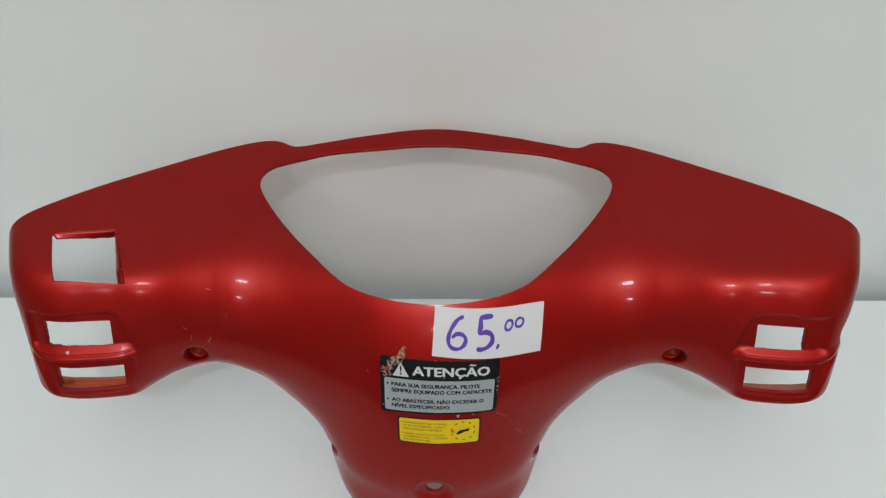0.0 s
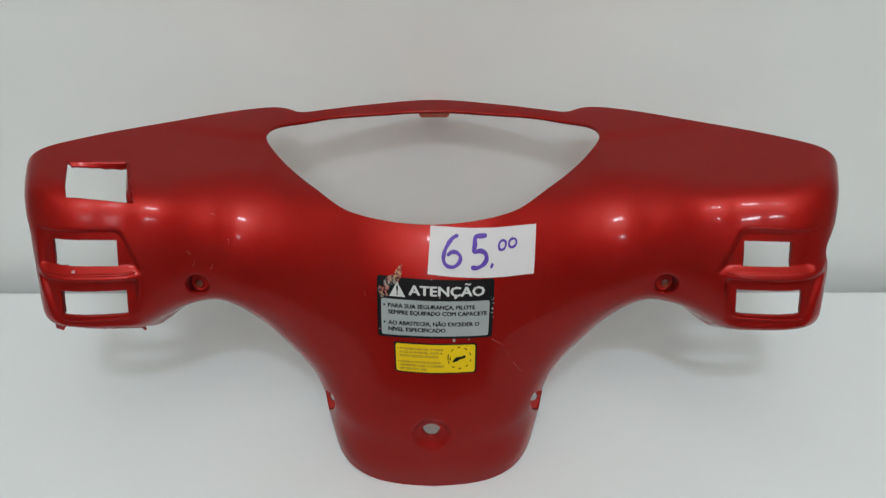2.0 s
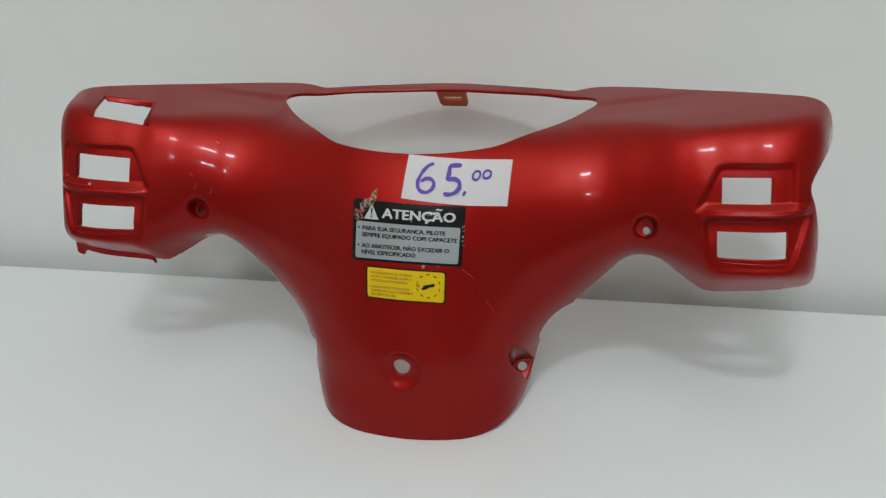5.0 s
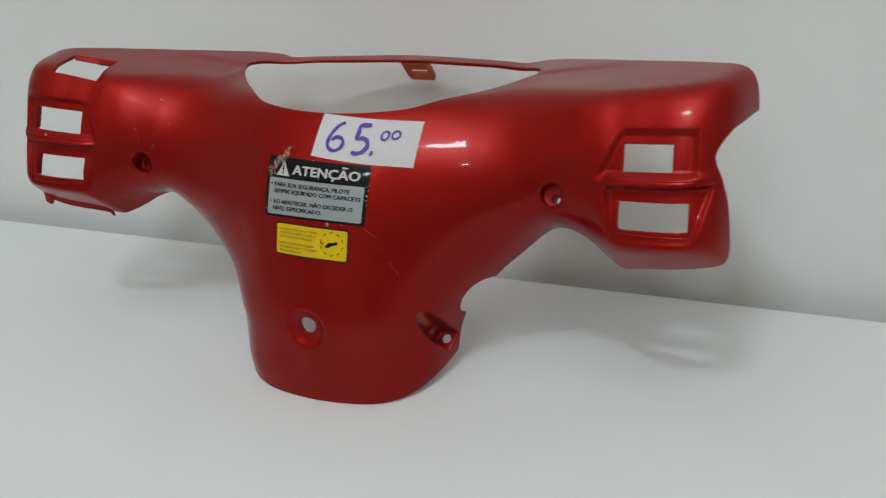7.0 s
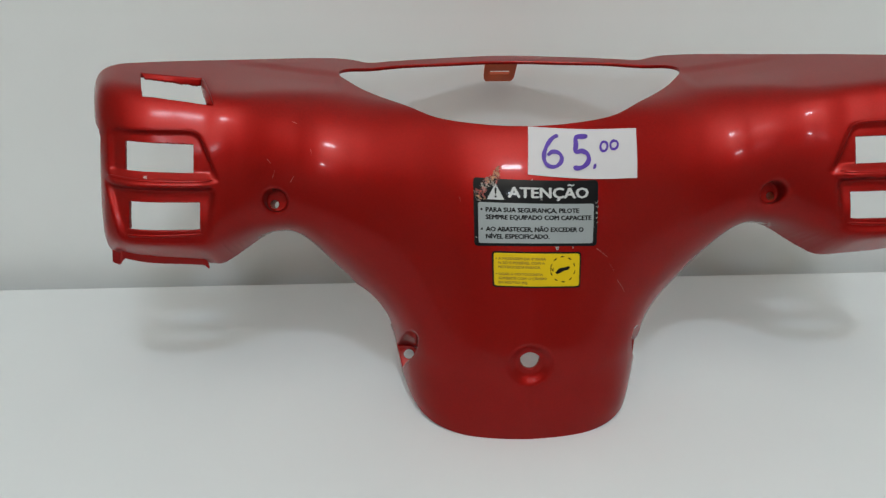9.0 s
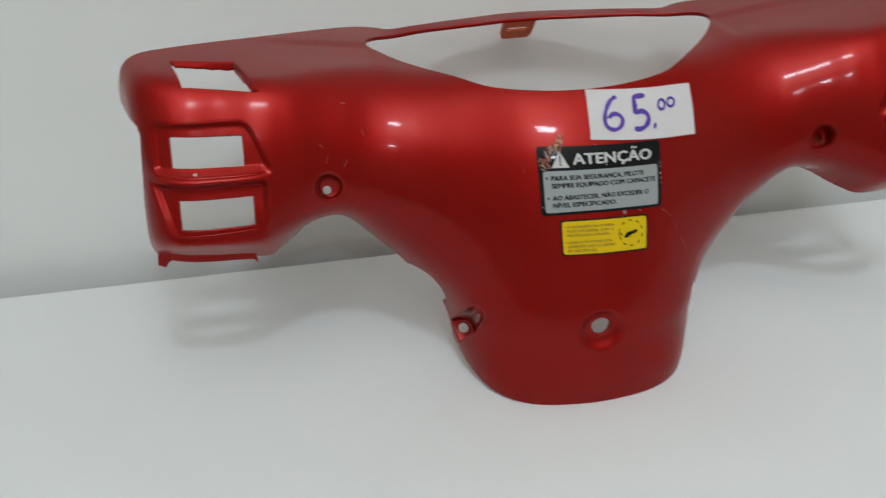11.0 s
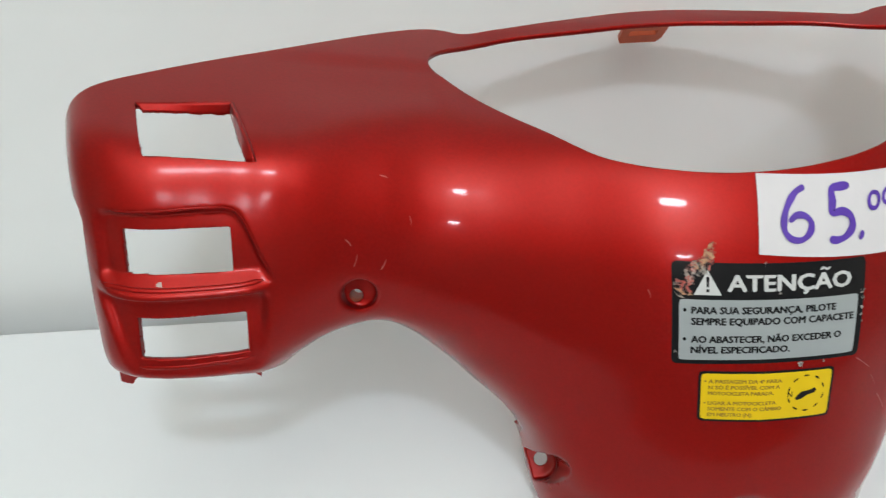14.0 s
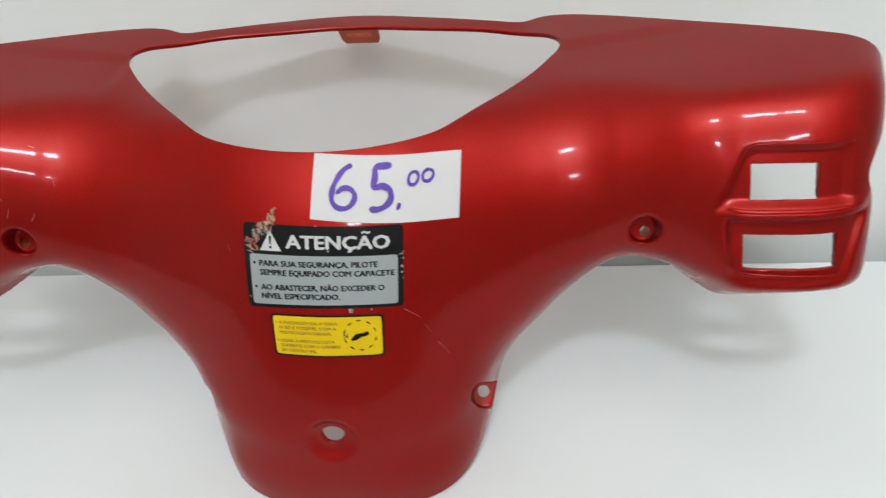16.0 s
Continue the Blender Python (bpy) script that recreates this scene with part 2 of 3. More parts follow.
def along_cup(X, y, z):
    """Distance along a cup's axis and the height off it."""
    return 0.905 * (y - CUP_Y) - 0.425 * (z - CUP_Z), 0.425 * (y - CUP_Y) + 0.905 * (z - CUP_Z)


def solid(x, y, z):
    """Below zero inside the cover's full body, which is open to the back."""
    X = np.abs(x)
    left, right = np.where(x < 0, 1.0, 0.0), np.where(x < 0, 0.0, 1.0)
    arm = ease(70, 150, X)
    face = spline(STEM, z) * (1 - arm) + spline(ARM, z) * arm + spline(VALLEY, X) * ease(40, 100, z)
    face = face + spline(DIP, X) * ease(95, 155, z)
    face = face + spline(SLANT, X) * ease(148, 168, z) * ease(138, 150, X)
    h = tilt(X, z)
    # recessed fields round the two windows of each arm
    up_l = polygon([(154, 137.5), (206, 137.5), (205, 160), (163, 160)], X, h, 4)
    up_r = polygon([(153, 138), (200, 138), (199, 159.5), (163, 159.5)], X, h, 3)
    low = polygon([(161, 107), (201, 107), (209, 134.5), (157, 134.5)], X, h, 3)
    up = left * up_l + right * up_r
    face = face + left * 3.0 * ease(1.2, -2.2, up) + right * 2.4 * ease(1.8, -2.8, up) + (2.5 + 1.8 * ease(117, 131, h)) * ease(1.7, -2.8, low)
    # shelf between the two windows, with a crisp front edge
    face = face - 2.2 * ease(141.6, 138.8, h) * ease(130.8, 137.8, h) * ease(154, 163, X) * ease(212, 203, X)
    front = (face - y) * 0.91
    top = spline(TOP, X) + 1.8 * ease(-38, -6, y) * ease(100, 70, X) - 0.8 * ease(-44, -58, y) * ease(-104, -70, y) * ease(95, 103, X) * ease(175, 135, X)
    end = (X - 0.33 * (y + 145) - spline([(80, 217), (95, 216), (118, 214.5), (145, 211.5), (160, 210.5), (172, 209), (185, 206.3)], z)) * 0.95
    f = round_max(front, z - top, spline([(0, 5), (60, 7), (95, 14), (120, 14), (150, 8), (235, 8)], X))
    f = round_max(f, end, spline([(-80, 10), (40, 10), (80, 10), (118, 12), (150, 13), (160, 13), (172, 12), (190, 12)], z))
    radius = spline([(0, 52), (80, 52), (105, 41), (130, 29), (150, 18), (166, 9), (235, 8)], X)
    radius = radius - 10 * ease(40, 6, z) * ease(110, 80, X)
    shear = 0.75 - 0.4 * ease(100, 130, X) + 0.49 * ease(132, 166, X)
    lift = np.where(x < 0, 2.4 * ease(160, 172, X), 0)
    f = round_max(f, under(X, z - lift + shear * (y + 140)) / 1.18, radius)
    s, v = along_cup(X, y, z)
    bore = round_max(np.hypot(X - CUP_X, v) - CUP_R, s - CUP_DEEP, 1.0)
    f = np.where(np.abs(X - CUP_X) < 14, round_max(f, np.maximum(-bore, -6.0), 1.7), f)
    # dished seat of the middle screw
    f = f + np.where(y < -100, 2.7 * ease(12.8, 6.4, np.hypot(x + 0.5, z - 46.5)), 0)
    # pocket of the side screw, low on the stem, along an axis that rises to the front
    a, b = (-(y + 126) + (z - 20)) * 0.707, ((y + 126) + (z - 20)) * 0.707
    pocket = round_max(np.hypot(np.minimum(X - 63.5, 0), b + 1.5) - 6.2 - 0.5 * ease(14, 0, a), -a, 1.2)
    f = np.where(X > 40, np.maximum(f, -0.9 * pocket), f)
    # stepped lip along the back of the left box's underside
    lip = np.where(x < 0, ease(169.5, 171, X) * ease(212, 210.5, X) * ease(112, 104, z), 0)
    return f + 2.2 * lip * ease(-5.6, -4.8, y - lower_rim(X))


# window on top of the left arm: its rim in the skin and its lower edge, as (x, y)
SLEEVE_RIM = [(-198, -102.0), (-189.5, -130.6), (-156.5, -127.3), (-168, -94.5)]
SLEEVE_FOOT = [(-195.5, -104), (-189, -130.3), (-159.5, -127.1), (-168.6, -95.5)]


def kept(x, y, z):
    """Above zero where the skin stands: all but the back, the openings and the holes."""
    X = np.abs(x)
    left, right = x < 0, x >= 0
    far = np.full(np.broadcast(x, y, z).shape, 1e3)
    # back rim: bridge and wings above, stem and arch below
    upper = spline([(-45, -4.5), (0, 3), (45, -4.5), (70, -11.5), (86, -14.5), (94, -11.5), (100, -11.5), (115, -17.5), (150, -39.5), (190, -68.5), (212, -88), (228, -104)], X)
    lower = lower_rim(X) + np.where(left, 1.8 * ease(209, 211, X) + 0.8 * ease(172, 170, X) * ease(167, 169, X), 0)
    w = ease(118, 150, z)
    g = np.minimum(far, lower * (1 - w) + upper * w - y)
    # foot: rests on its front edge, lifted a little behind
    g = np.minimum(g, z - 0.008 * y + 0.255 - 0.21 * np.maximum(y + 174, 0))
    # gauge opening
    wide = spline([(-132, 0), (-128, 22), (-124, 37), (-117, 50), (-103, 64), (-86, 78.5), (-66, 93), (-54, 99.5), (-47, 101), (-39, 99), (-31, 91.5), (-25, 79), (-19, 59), (-14.5, 28), (-12, 0)], y)
    wide = np.where((y > -129) & (y < -12), wide, -30)
    hole = np.where((y > -103) & (y < -19), X - wide, 1e3)
    fore = spline([(-22, -128.4), (-11, -130.1), (0, -130.7), (11, -130.1), (22, -128.4), (37, -124), (50, -117), (64, -103), (70, -95)], X)
    aft = spline([(-28, -14.5), (-14, -12.6), (0, -12), (14, -12.6), (28, -14.5), (45, -16.8), (59, -19), (66, -21)], X)
    hole = np.where(y <= -103, (fore - y) * 0.8, np.where(y >= -19, np.maximum(y - aft, 0.25 * (X - 62)), hole))
    g = np.minimum(g, np.where(z > 140, hole, 1e3))
    # windows of the arms
    h = tilt(X, z)
    front = y < -112
    rough = 0.02 * np.sin(0.9 * X + 1.3 * y) + 0.02 * np.sin(1.3 * z + 1.7 * X) + 0.012 * np.sin(3.1 * X + 2.7 * z)
    w2l = polygon([(166.5, 141.0), (198.6, 141.4), (198.1, 154.5), (166, 154)], X, h)
    w2r = polygon([(165.5, 141.0), (189, 141.0), (188.5, 153.3), (165, 153.6)], X, h)
    w3 = polygon([(165, 113.8), (198.5, 113.7), (198, 126.5), (164.5, 126.7)], X, h)
    g = np.minimum(g, np.where(left & front, w2l + rough, 1e3))
    g = np.minimum(g, np.where(right & front, w2r + rough, 1e3))
    g = np.minimum(g, np.where(front, w3 + rough, 1e3))
    w1 = polygon(SLEEVE_RIM, -X, y) + rough
    g = np.minimum(g, np.where(left & (z > 160), w1, 1e3))
    # grip opening in the end caps
    hollow_l = spline([(85, -135), (111, -137), (130, -137.5), (147, -136.5), (152, -136), (158, -134), (160.5, -128), (161.3, -116), (161.5, -105)], z)
    hollow_r = spline([(85, -135), (111, -138), (125, -139), (138, -141.2), (146, -142.5), (151, -141), (155, -137.5), (158, -133), (160.3, -125), (161.5, -108)], z)
    hollow = np.where(left, hollow_l, hollow_r)
    g = np.minimum(g, np.where(X > 203, np.maximum(hollow - y, z - 161.5), 1e3))
    # bite in the stem's rim
    g = np.minimum(g, np.sqrt((X - 83) ** 2 + (y + 115) ** 2 + (z - 47) ** 2) - 15.5)
    # screw holes
    s, v = along_cup(X, y, z)
    g = np.minimum(g, np.where((s > CUP_DEEP - 2) & (y < -95), np.hypot(X - CUP_X - 1.6, v + 1.8) - 2.3, 1e3))
    ang = np.arctan2(z - 47.5, x + 0.5)
    g = np.minimum(g, np.where(y < -105, np.hypot(x + 0.5, z - 47.5) - 5.0 * (1 + 0.025 * np.sin(3 * ang) + 0.02 * np.sin(5 * ang)), 1e3))
    a, b = (-(y + 126) + (z - 20)) * 0.707, ((y + 126) + (z - 20)) * 0.707
    return np.minimum(g, np.where((X > 50) & (np.abs(a) < 2), np.hypot(X - 63, b) - 2.9, 1e3))


def skin(step, low, high):
    """The surface of the solid as a quad net, drawn exactly onto it."""
    ax = [np.arange(a, b + step, step) for a, b in zip(low, high)]
    f = solid(ax[0][:, None, None], ax[1][None, :, None], ax[2][None, None, :])
    neg = f < 0
    shape = tuple(n - 1 for n in f.shape)
    total, count = np.zeros((*shape, 3), np.float32), np.zeros(shape, np.int32)
    steps = [(0, 0), (0, 1), (1, 0), (1, 1)]
    crossing = []
    for d in range(3):
        a = [slice(None)] * 3
        b = [slice(None)] * 3
        a[d], b[d] = slice(0, -1), slice(1, None)
        fa, fb = f[tuple(a)], f[tuple(b)]
        cross = neg[tuple(a)] != neg[tuple(b)]
        idx = np.argwhere(cross)
        va, vb = fa[cross], fb[cross]
        crossing.append((idx, neg[tuple(a)][cross]))
        place = idx.astype(np.float32)
        place[:, d] += va / (va - vb)
        o = [k for k in range(3) if k != d]
        for s, t in steps:
            cell = idx.copy()
            cell[:, o[0]] -= s
            cell[:, o[1]] -= t
            ok = ((cell >= 0) & (cell < np.array(shape))).all(1)
            c = cell[ok]
            np.add.at(total, (c[:, 0], c[:, 1], c[:, 2]), place[ok])
            np.add.at(count, (c[:, 0], c[:, 1], c[:, 2]), 1)
    cells = np.argwhere(count > 0)
    number = np.full(shape, -1, np.int64)
    number[cells[:, 0], cells[:, 1], cells[:, 2]] = np.arange(len(cells))
    v = total[cells[:, 0], cells[:, 1], cells[:, 2]] / count[cells[:, 0], cells[:, 1], cells[:, 2]][:, None]
    v = v.astype(float) * step + np.array([a[0] for a in ax])
    quads = []
    for d, (idx, inside) in enumerate(crossing):
        o = [(d + 1) % 3, (d + 2) % 3]
        q = []
        for s, t in ((0, 0), (1, 0), (1, 1), (0, 1)):
            c = idx.copy()
            c[:, o[0]] -= s
            c[:, o[1]] -= t
            ok = ((c >= 0) & (c < np.array(shape))).all(1)
            c = np.clip(c, 0, np.array(shape) - 1)
            q.append(np.where(ok, number[c[:, 0], c[:, 1], c[:, 2]], -1))
        q = np.stack(q, 1)
        q = np.where(inside[:, None], q, q[:, ::-1])
        quads.append(q[(q >= 0).all(1)])
    quads = np.concatenate(quads)
    for _ in range(4):
        v = onto(v)
    return v, quads


def slope(v, e=0.15):
    g = np.empty_like(v)
    for d in range(3):
        o = np.zeros(3)
        o[d] = e
        g[:, d] = (solid(*(v + o).T) - solid(*(v - o).T)) / (2 * e)
    return g


def onto(v):
    g = slope(v)
    move = g * (solid(*v.T) / np.maximum((g * g).sum(1), 0.05))[:, None]
    n = np.maximum(np.linalg.norm(move, axis=1), 1e-9)[:, None]
    return v - move * np.minimum(1.0, 1.0 / n)


def cut(v, quads):
    """Only what is kept of the net, with its rims cut cleanly."""
    tri = np.concatenate([quads[:, [0, 1, 2]], quads[:, [0, 2, 3]]])
    g = kept(*v.T)
    inside = g > 0
    n = inside[tri].sum(1)
    whole, mixed = tri[n == 3], tri[(n == 1) | (n == 2)]
    pts, made, faces = [v], {}, [tuple(t) for t in whole]
    ends = set()
    for t in mixed:
        for i in range(3):
            a, b = int(t[i]), int(t[(i + 1) % 3])
            if inside[a] != inside[b]:
                ends.add((a, b) if inside[a] else (b, a))
    ends = np.array(sorted(ends))
    p, q = v[ends[:, 0]], v[ends[:, 1]]
    for _ in range(14):
        mid = (p + q) / 2
        ok = (kept(*mid.T) > 0)[:, None]
        p, q = np.where(ok, mid, p), np.where(ok, q, mid)
    for k, (a, b) in enumerate(ends):
        made[(int(a), int(b))] = made[(int(b), int(a))] = len(v) + k
    for t in mixed:
        ring = []
        for i in range(3):
            a, b = int(t[i]), int(t[(i + 1) % 3])
            if inside[a]:
                ring.append(a)
            if inside[a] != inside[b]:
                ring.append(made[(a, b)])
        faces.append(tuple(ring))
    v = np.concatenate([v, p])
    used = np.unique(np.concatenate([np.array(f) for f in faces]))
    renum = np.full(len(v), -1)
    renum[used] = np.arange(len(used))
    return v[used], [tuple(renum[list(f)]) for f in faces]


# the cover leans back a little on the wall
STAND = pose(-0.00016, -0.00042, 0.00026, -0.459, 0.07, 0.041)
cover = tagged(new("handlebar_cover"), "glossy candy-red plastic motorcycle handlebar cover leaning on the wall", "handlebar cover")
cover.matrix_world = STAND
net = skin(0.85, (-231, -190, -7), (231, 14, 190))
verts, faces = cut(*net)
shell = part("shell", mesh_of("shell", verts * 0.001, faces, RED), cover)
shell.data.materials.append(TONGUE)
thick = shell.modifiers.new("thickness", "SOLIDIFY")
thick.thickness, thick.offset, thick.material_offset = 0.002, -1.0, 1


def depth_at(x, z):
    """Where the front of the cover stands over (x, z), sought from the front."""
    x, z = np.asarray(x, float), np.asarray(z, float)
    a, b = np.full(x.shape, -200.0), np.full(x.shape, -200.0)
    done = np.zeros(x.shape, bool)
    for y in np.arange(-198.0, -90.0, 2.0):
        hit = (solid(x, np.full(x.shape, y), z) < 0) & ~done
        b = np.where(hit, y, b)
        a = np.where(hit, y - 2.0, a)
        done |= hit
    for _ in range(16):
        m = (a + b) / 2
        out = solid(x, m, z) > 0
        a, b = np.where(out, m, a), np.where(out, b, m)
    return (a + b) / 2


def boss_mesh(side):
    """The screw's short tube behind the floor of an arm's cup."""
    n = 32
    ang = np.linspace(0, 2 * np.pi, n, endpoint=False)
    rings = []
    for k, r in ((1.2, 2.5), (4.0, 2.3), (13.0, 2.1), (13.0, 3.8), (1.6, 4.2)):
        s, v = CUP_DEEP + k, r * np.sin(ang) - 1.8
        rings.append(np.stack([side * (CUP_X + 1.6 + r * np.cos(ang)), CUP_Y + 0.905 * s + 0.425 * v, CUP_Z - 0.425 * s + 0.905 * v], 1))
    f = [(k * n + i, k * n + (i + 1) % n, (k + 1) * n + (i + 1) % n, (k + 1) * n + i) for k in range(len(rings) - 1) for i in range(n)]
    return mesh_of("screw_boss", np.concatenate(rings) * 0.001, f if side < 0 else [q[::-1] for q in f], TONGUE)


for side in (-1, 1):
    part("screw_boss", boss_mesh(side), cover, "raw red plastic screw boss")


def bead_mesh(points, side, radius):
    """A fine rounded bead along the skin, through points as (distance from the middle, height on the arm's front)."""
    p = np.array(points, float)
    d = np.concatenate([[0], np.cumsum(np.hypot(*np.diff(p, axis=0).T))])
    t = np.linspace(0, d[-1], int(d[-1] / 0.8) + 2)
    X, h = spline(np.stack([d, p[:, 0]], 1), t), spline(np.stack([d, p[:, 1]], 1), t)
    z = h + 0.09 * (X - 180)
    q = np.stack([side * X, depth_at(side * X, z), z], 1)
    for _ in range(3):
        q[1:-1] = (q[:-2] + 2 * q[1:-1] + q[2:]) / 4
    out = slope(q, 0.6)
    out /= np.linalg.norm(out, axis=1)[:, None]
    for _ in range(3):
        out[1:-1] = (out[:-2] + 2 * out[1:-1] + out[2:]) / 4
    way = np.gradient(q, axis=0)
    across = np.cross(out, way)
    across /= np.linalg.norm(across, axis=1)[:, None]
    r = radius * np.minimum(1, 0.25 + np.minimum(t, d[-1] - t) / 3.0)[:, None]
    n = 10
    rings = [q + out * (r * (0.45 * math.sin(a) + 0.1)) + across * (r * math.cos(a)) for a in np.linspace(0, 2 * math.pi, n, endpoint=False)]
    v = np.stack(rings, 1).reshape(-1, 3) * 0.001
    m = len(t)
    f = [(n * i + k, n * i + (k + 1) % n, n * i + n + (k + 1) % n, n * i + n + k) for i in range(m - 1) for k in range(n)] + [tuple(range(n))[::-1], tuple(range(n * m - n, n * m))]
    return mesh_of("bead", v, f, RED)


# crisp edges round the arm windows: front of the shelf, foot of the lower window, border of the upper field
for side in (-1, 1):
    part("bead", bead_mesh([(157.5, 138.4), (165, 138.2), (185, 138.2), (207, 138.4)], side, 0.85), cover)
    part("bead", bead_mesh([(164, 111.6), (180, 111.0), (199.5, 110.6)], side, 0.75), cover)
    part("bead", bead_mesh([(155, 139.5), (158, 147), (161.5, 156), (164.5, 159.6), (170, 160.6), (185, 160.6), (200, 160.4)], side, 0.5), cover)


def sleeve_mesh():
    """The short walls that lead down from the rim of the top window."""
    n, rows = 26, 4
    rim, foot = [], []
    for k in (2, 3):
        for i in range(n + (k == 3)):
            t = i / n
            for corners, out in ((SLEEVE_RIM, rim), (SLEEVE_FOOT, foot)):
                (ax, ay), (bx, by) = corners[k], corners[(k + 1) % 4]
                out.append((ax + (bx - ax) * t, ay + (by - ay) * t))
    rim, foot = np.array(rim), np.array(foot)
    zs = np.full(len(rim), 190.0)
    for _ in range(40):
        zs -= np.clip(solid(rim[:, 0], rim[:, 1], zs), -1, 1)
    fall = 3.4 * ease(-131, -112, rim[:, 1]) * (0.6 + 0.4 * ease(-198, -172, rim[:, 0]))
    jag = 0.12 * np.sin(rim[:, 0] * 0.9) + 0.12 * np.sin(rim[:, 1] * 1.3 + 0.4 * rim[:, 0]) + 0.10 * np.sin(rim[:, 0] * 2.3)
    v = []
    for r in range(rows + 1):
        t = r / rows
        p = rim * (1 - t) + foot * t
        v.append(np.stack([p[:, 0], p[:, 1], zs - 0.05 - (fall + jag + 0.6) * t], 1))
    v = np.concatenate(v) * 0.001
    m = len(rim)
    f = [(r * m + i, r * m + i + 1, (r + 1) * m + i + 1, (r + 1) * m + i) for r in range(rows) for i in range(m - 1)]
    return mesh_of("window_sleeve", v, f, RED)


ob = part("window_sleeve", sleeve_mesh(), cover)
wall = ob.modifiers.new("thickness", "SOLIDIFY")
wall.thickness, wall.offset = 0.0012, 1.0


# walls behind the outer edges of the front windows: lower and upper end as (distance from the middle, height), side, depth
OUTER_WALLS = [((198.7, 140.6), (198.2, 155.2), -1, 3.8), ((189.1, 139.8), (188.6, 154.0), 1, 3.6), ((198.6, 112.6), (198.1, 126.6), -1, 4.8), ((198.6, 112.6), (198.1, 126.6), 1, 4.2)]


def outer_wall_mesh(low, high, side, deep):
    """A thin rib that runs back from the outer edge of a front window."""
    t = np.linspace(0, 1, 16)
    X, h = low[0] + (high[0] - low[0]) * t, low[1] + (high[1] - low[1]) * t
    z = h + 0.09 * (X - 180)
    y = depth_at(side * X, z)
    back = deep + 0.2 * np.sin(h * 1.7)
    rings = [(X, y + 1.2, z), (X, y + back, z), (X + 1.2, y + back - 0.3, z), (X + 1.2, y + 1.2, z)]
    v = np.stack([np.stack([side * q[0], q[1], q[2]], 1) for q in rings], 1).reshape(-1, 3) * 0.001
    f = [(4 * i + k, 4 * i + (k + 1) % 4, 4 * i + 4 + (k + 1) % 4, 4 * i + 4 + k) for i in range(15) for k in range(4)] + [(3, 2, 1, 0), (60, 61, 62, 63)]
    if side > 0:
        f = [q[::-1] for q in f]
    return mesh_of("window_rib", v, f, RED, False)


for low, high, side, deep in OUTER_WALLS:
    part("window_rib", outer_wall_mesh(low, high, side, deep), cover)


def flange_mesh():
    """The narrow hanging lip behind the left box's underside, hooked at its outer end."""
    X = np.concatenate([np.linspace(170, 210.5, 24), np.linspace(211, 215.5, 10)])
    y = lower_rim(X) - 0.6
    heights = np.arange(66, 116, 0.1)
    z = np.array([heights[np.argmax(solid(np.full(heights.shape, -a), np.full(heights.shape, b), heights) < 0)] for a, b in zip(X, y)])
    hang = 4.9 + 1.0 * ease(171, 205, X) + 1.3 * ease(210.6, 211.2, X) + 0.3 * ease(173, 170.5, X)
    rings = []
    for d, t in ((-0.8, 0), (-0.8, 1), (0.8, 1), (0.8, 0)):
        rings.append(np.stack([-X - 0.25 * hang * t * ease(210.6, 211.2, X), y + d + 0.25 * hang * t, z + 0.8 - (hang + 0.8) * t], 1))
    v = np.stack(rings, 1).reshape(-1, 3) * 0.001
    n = len(X)
    f = [(4 * i + 4 + k, 4 * i + 4 + (k + 1) % 4, 4 * i + (k + 1) % 4, 4 * i + k) for i in range(n - 1) for k in range(4)] + [(0, 1, 2, 3), (4 * n - 1, 4 * n - 2, 4 * n - 3, 4 * n - 4)]
    return mesh_of("flange", v, f, RED, False)


part("flange", flange_mesh(), cover, "narrow hooked lip")


def clip_mesh():
    """The slotted tongue that hangs behind the middle of the bridge."""
    bm = bmesh.new()
    outline = [(-10.5, 0), (10.5, 0), (10.2, 18.5), (8.6, 23), (-8.6, 23), (-10.2, 18.5)]
    hole = [(-6.5, 9.5), (6.5, 9.5), (6.5, 14.5), (-6.5, 14.5)]
    o = [bm.verts.new((x, 0, -d)) for x, d in outline]
    h = [bm.verts.new((x, 0, -d)) for x, d in hole]
    for ring in ((o[0], o[1], h[1], h[0]), (o[1], o[2], h[2], h[1]), (o[2], o[3], h[2]), (o[3], o[4], h[3], h[2]), (o[4], o[5], h[3]), (o[5], o[0], h[0], h[3])):
        bm.faces.new(ring)
    r = bmesh.ops.extrude_face_region(bm, geom=bm.faces[:])
    bmesh.ops.translate(bm, verts=[e for e in r["geom"] if isinstance(e, bmesh.types.BMVert)], vec=(0, 2.2, 0))
    bmesh.ops.recalc_face_normals(bm, faces=bm.faces[:])
    turn = pose(0, 0.5, 159.0, 46, 0, 0)
    for v in bm.verts:
        v.co = (turn @ v.co) * 0.001
    me = bpy.data.meshes.new("clip")
    bm.to_mesh(me)
    bm.free()
    me.materials.append(TONGUE)
    return me


part("clip", clip_mesh(), cover, "slotted red plastic tongue")

# ---------------------------------------------------------------- stickers and the price tag


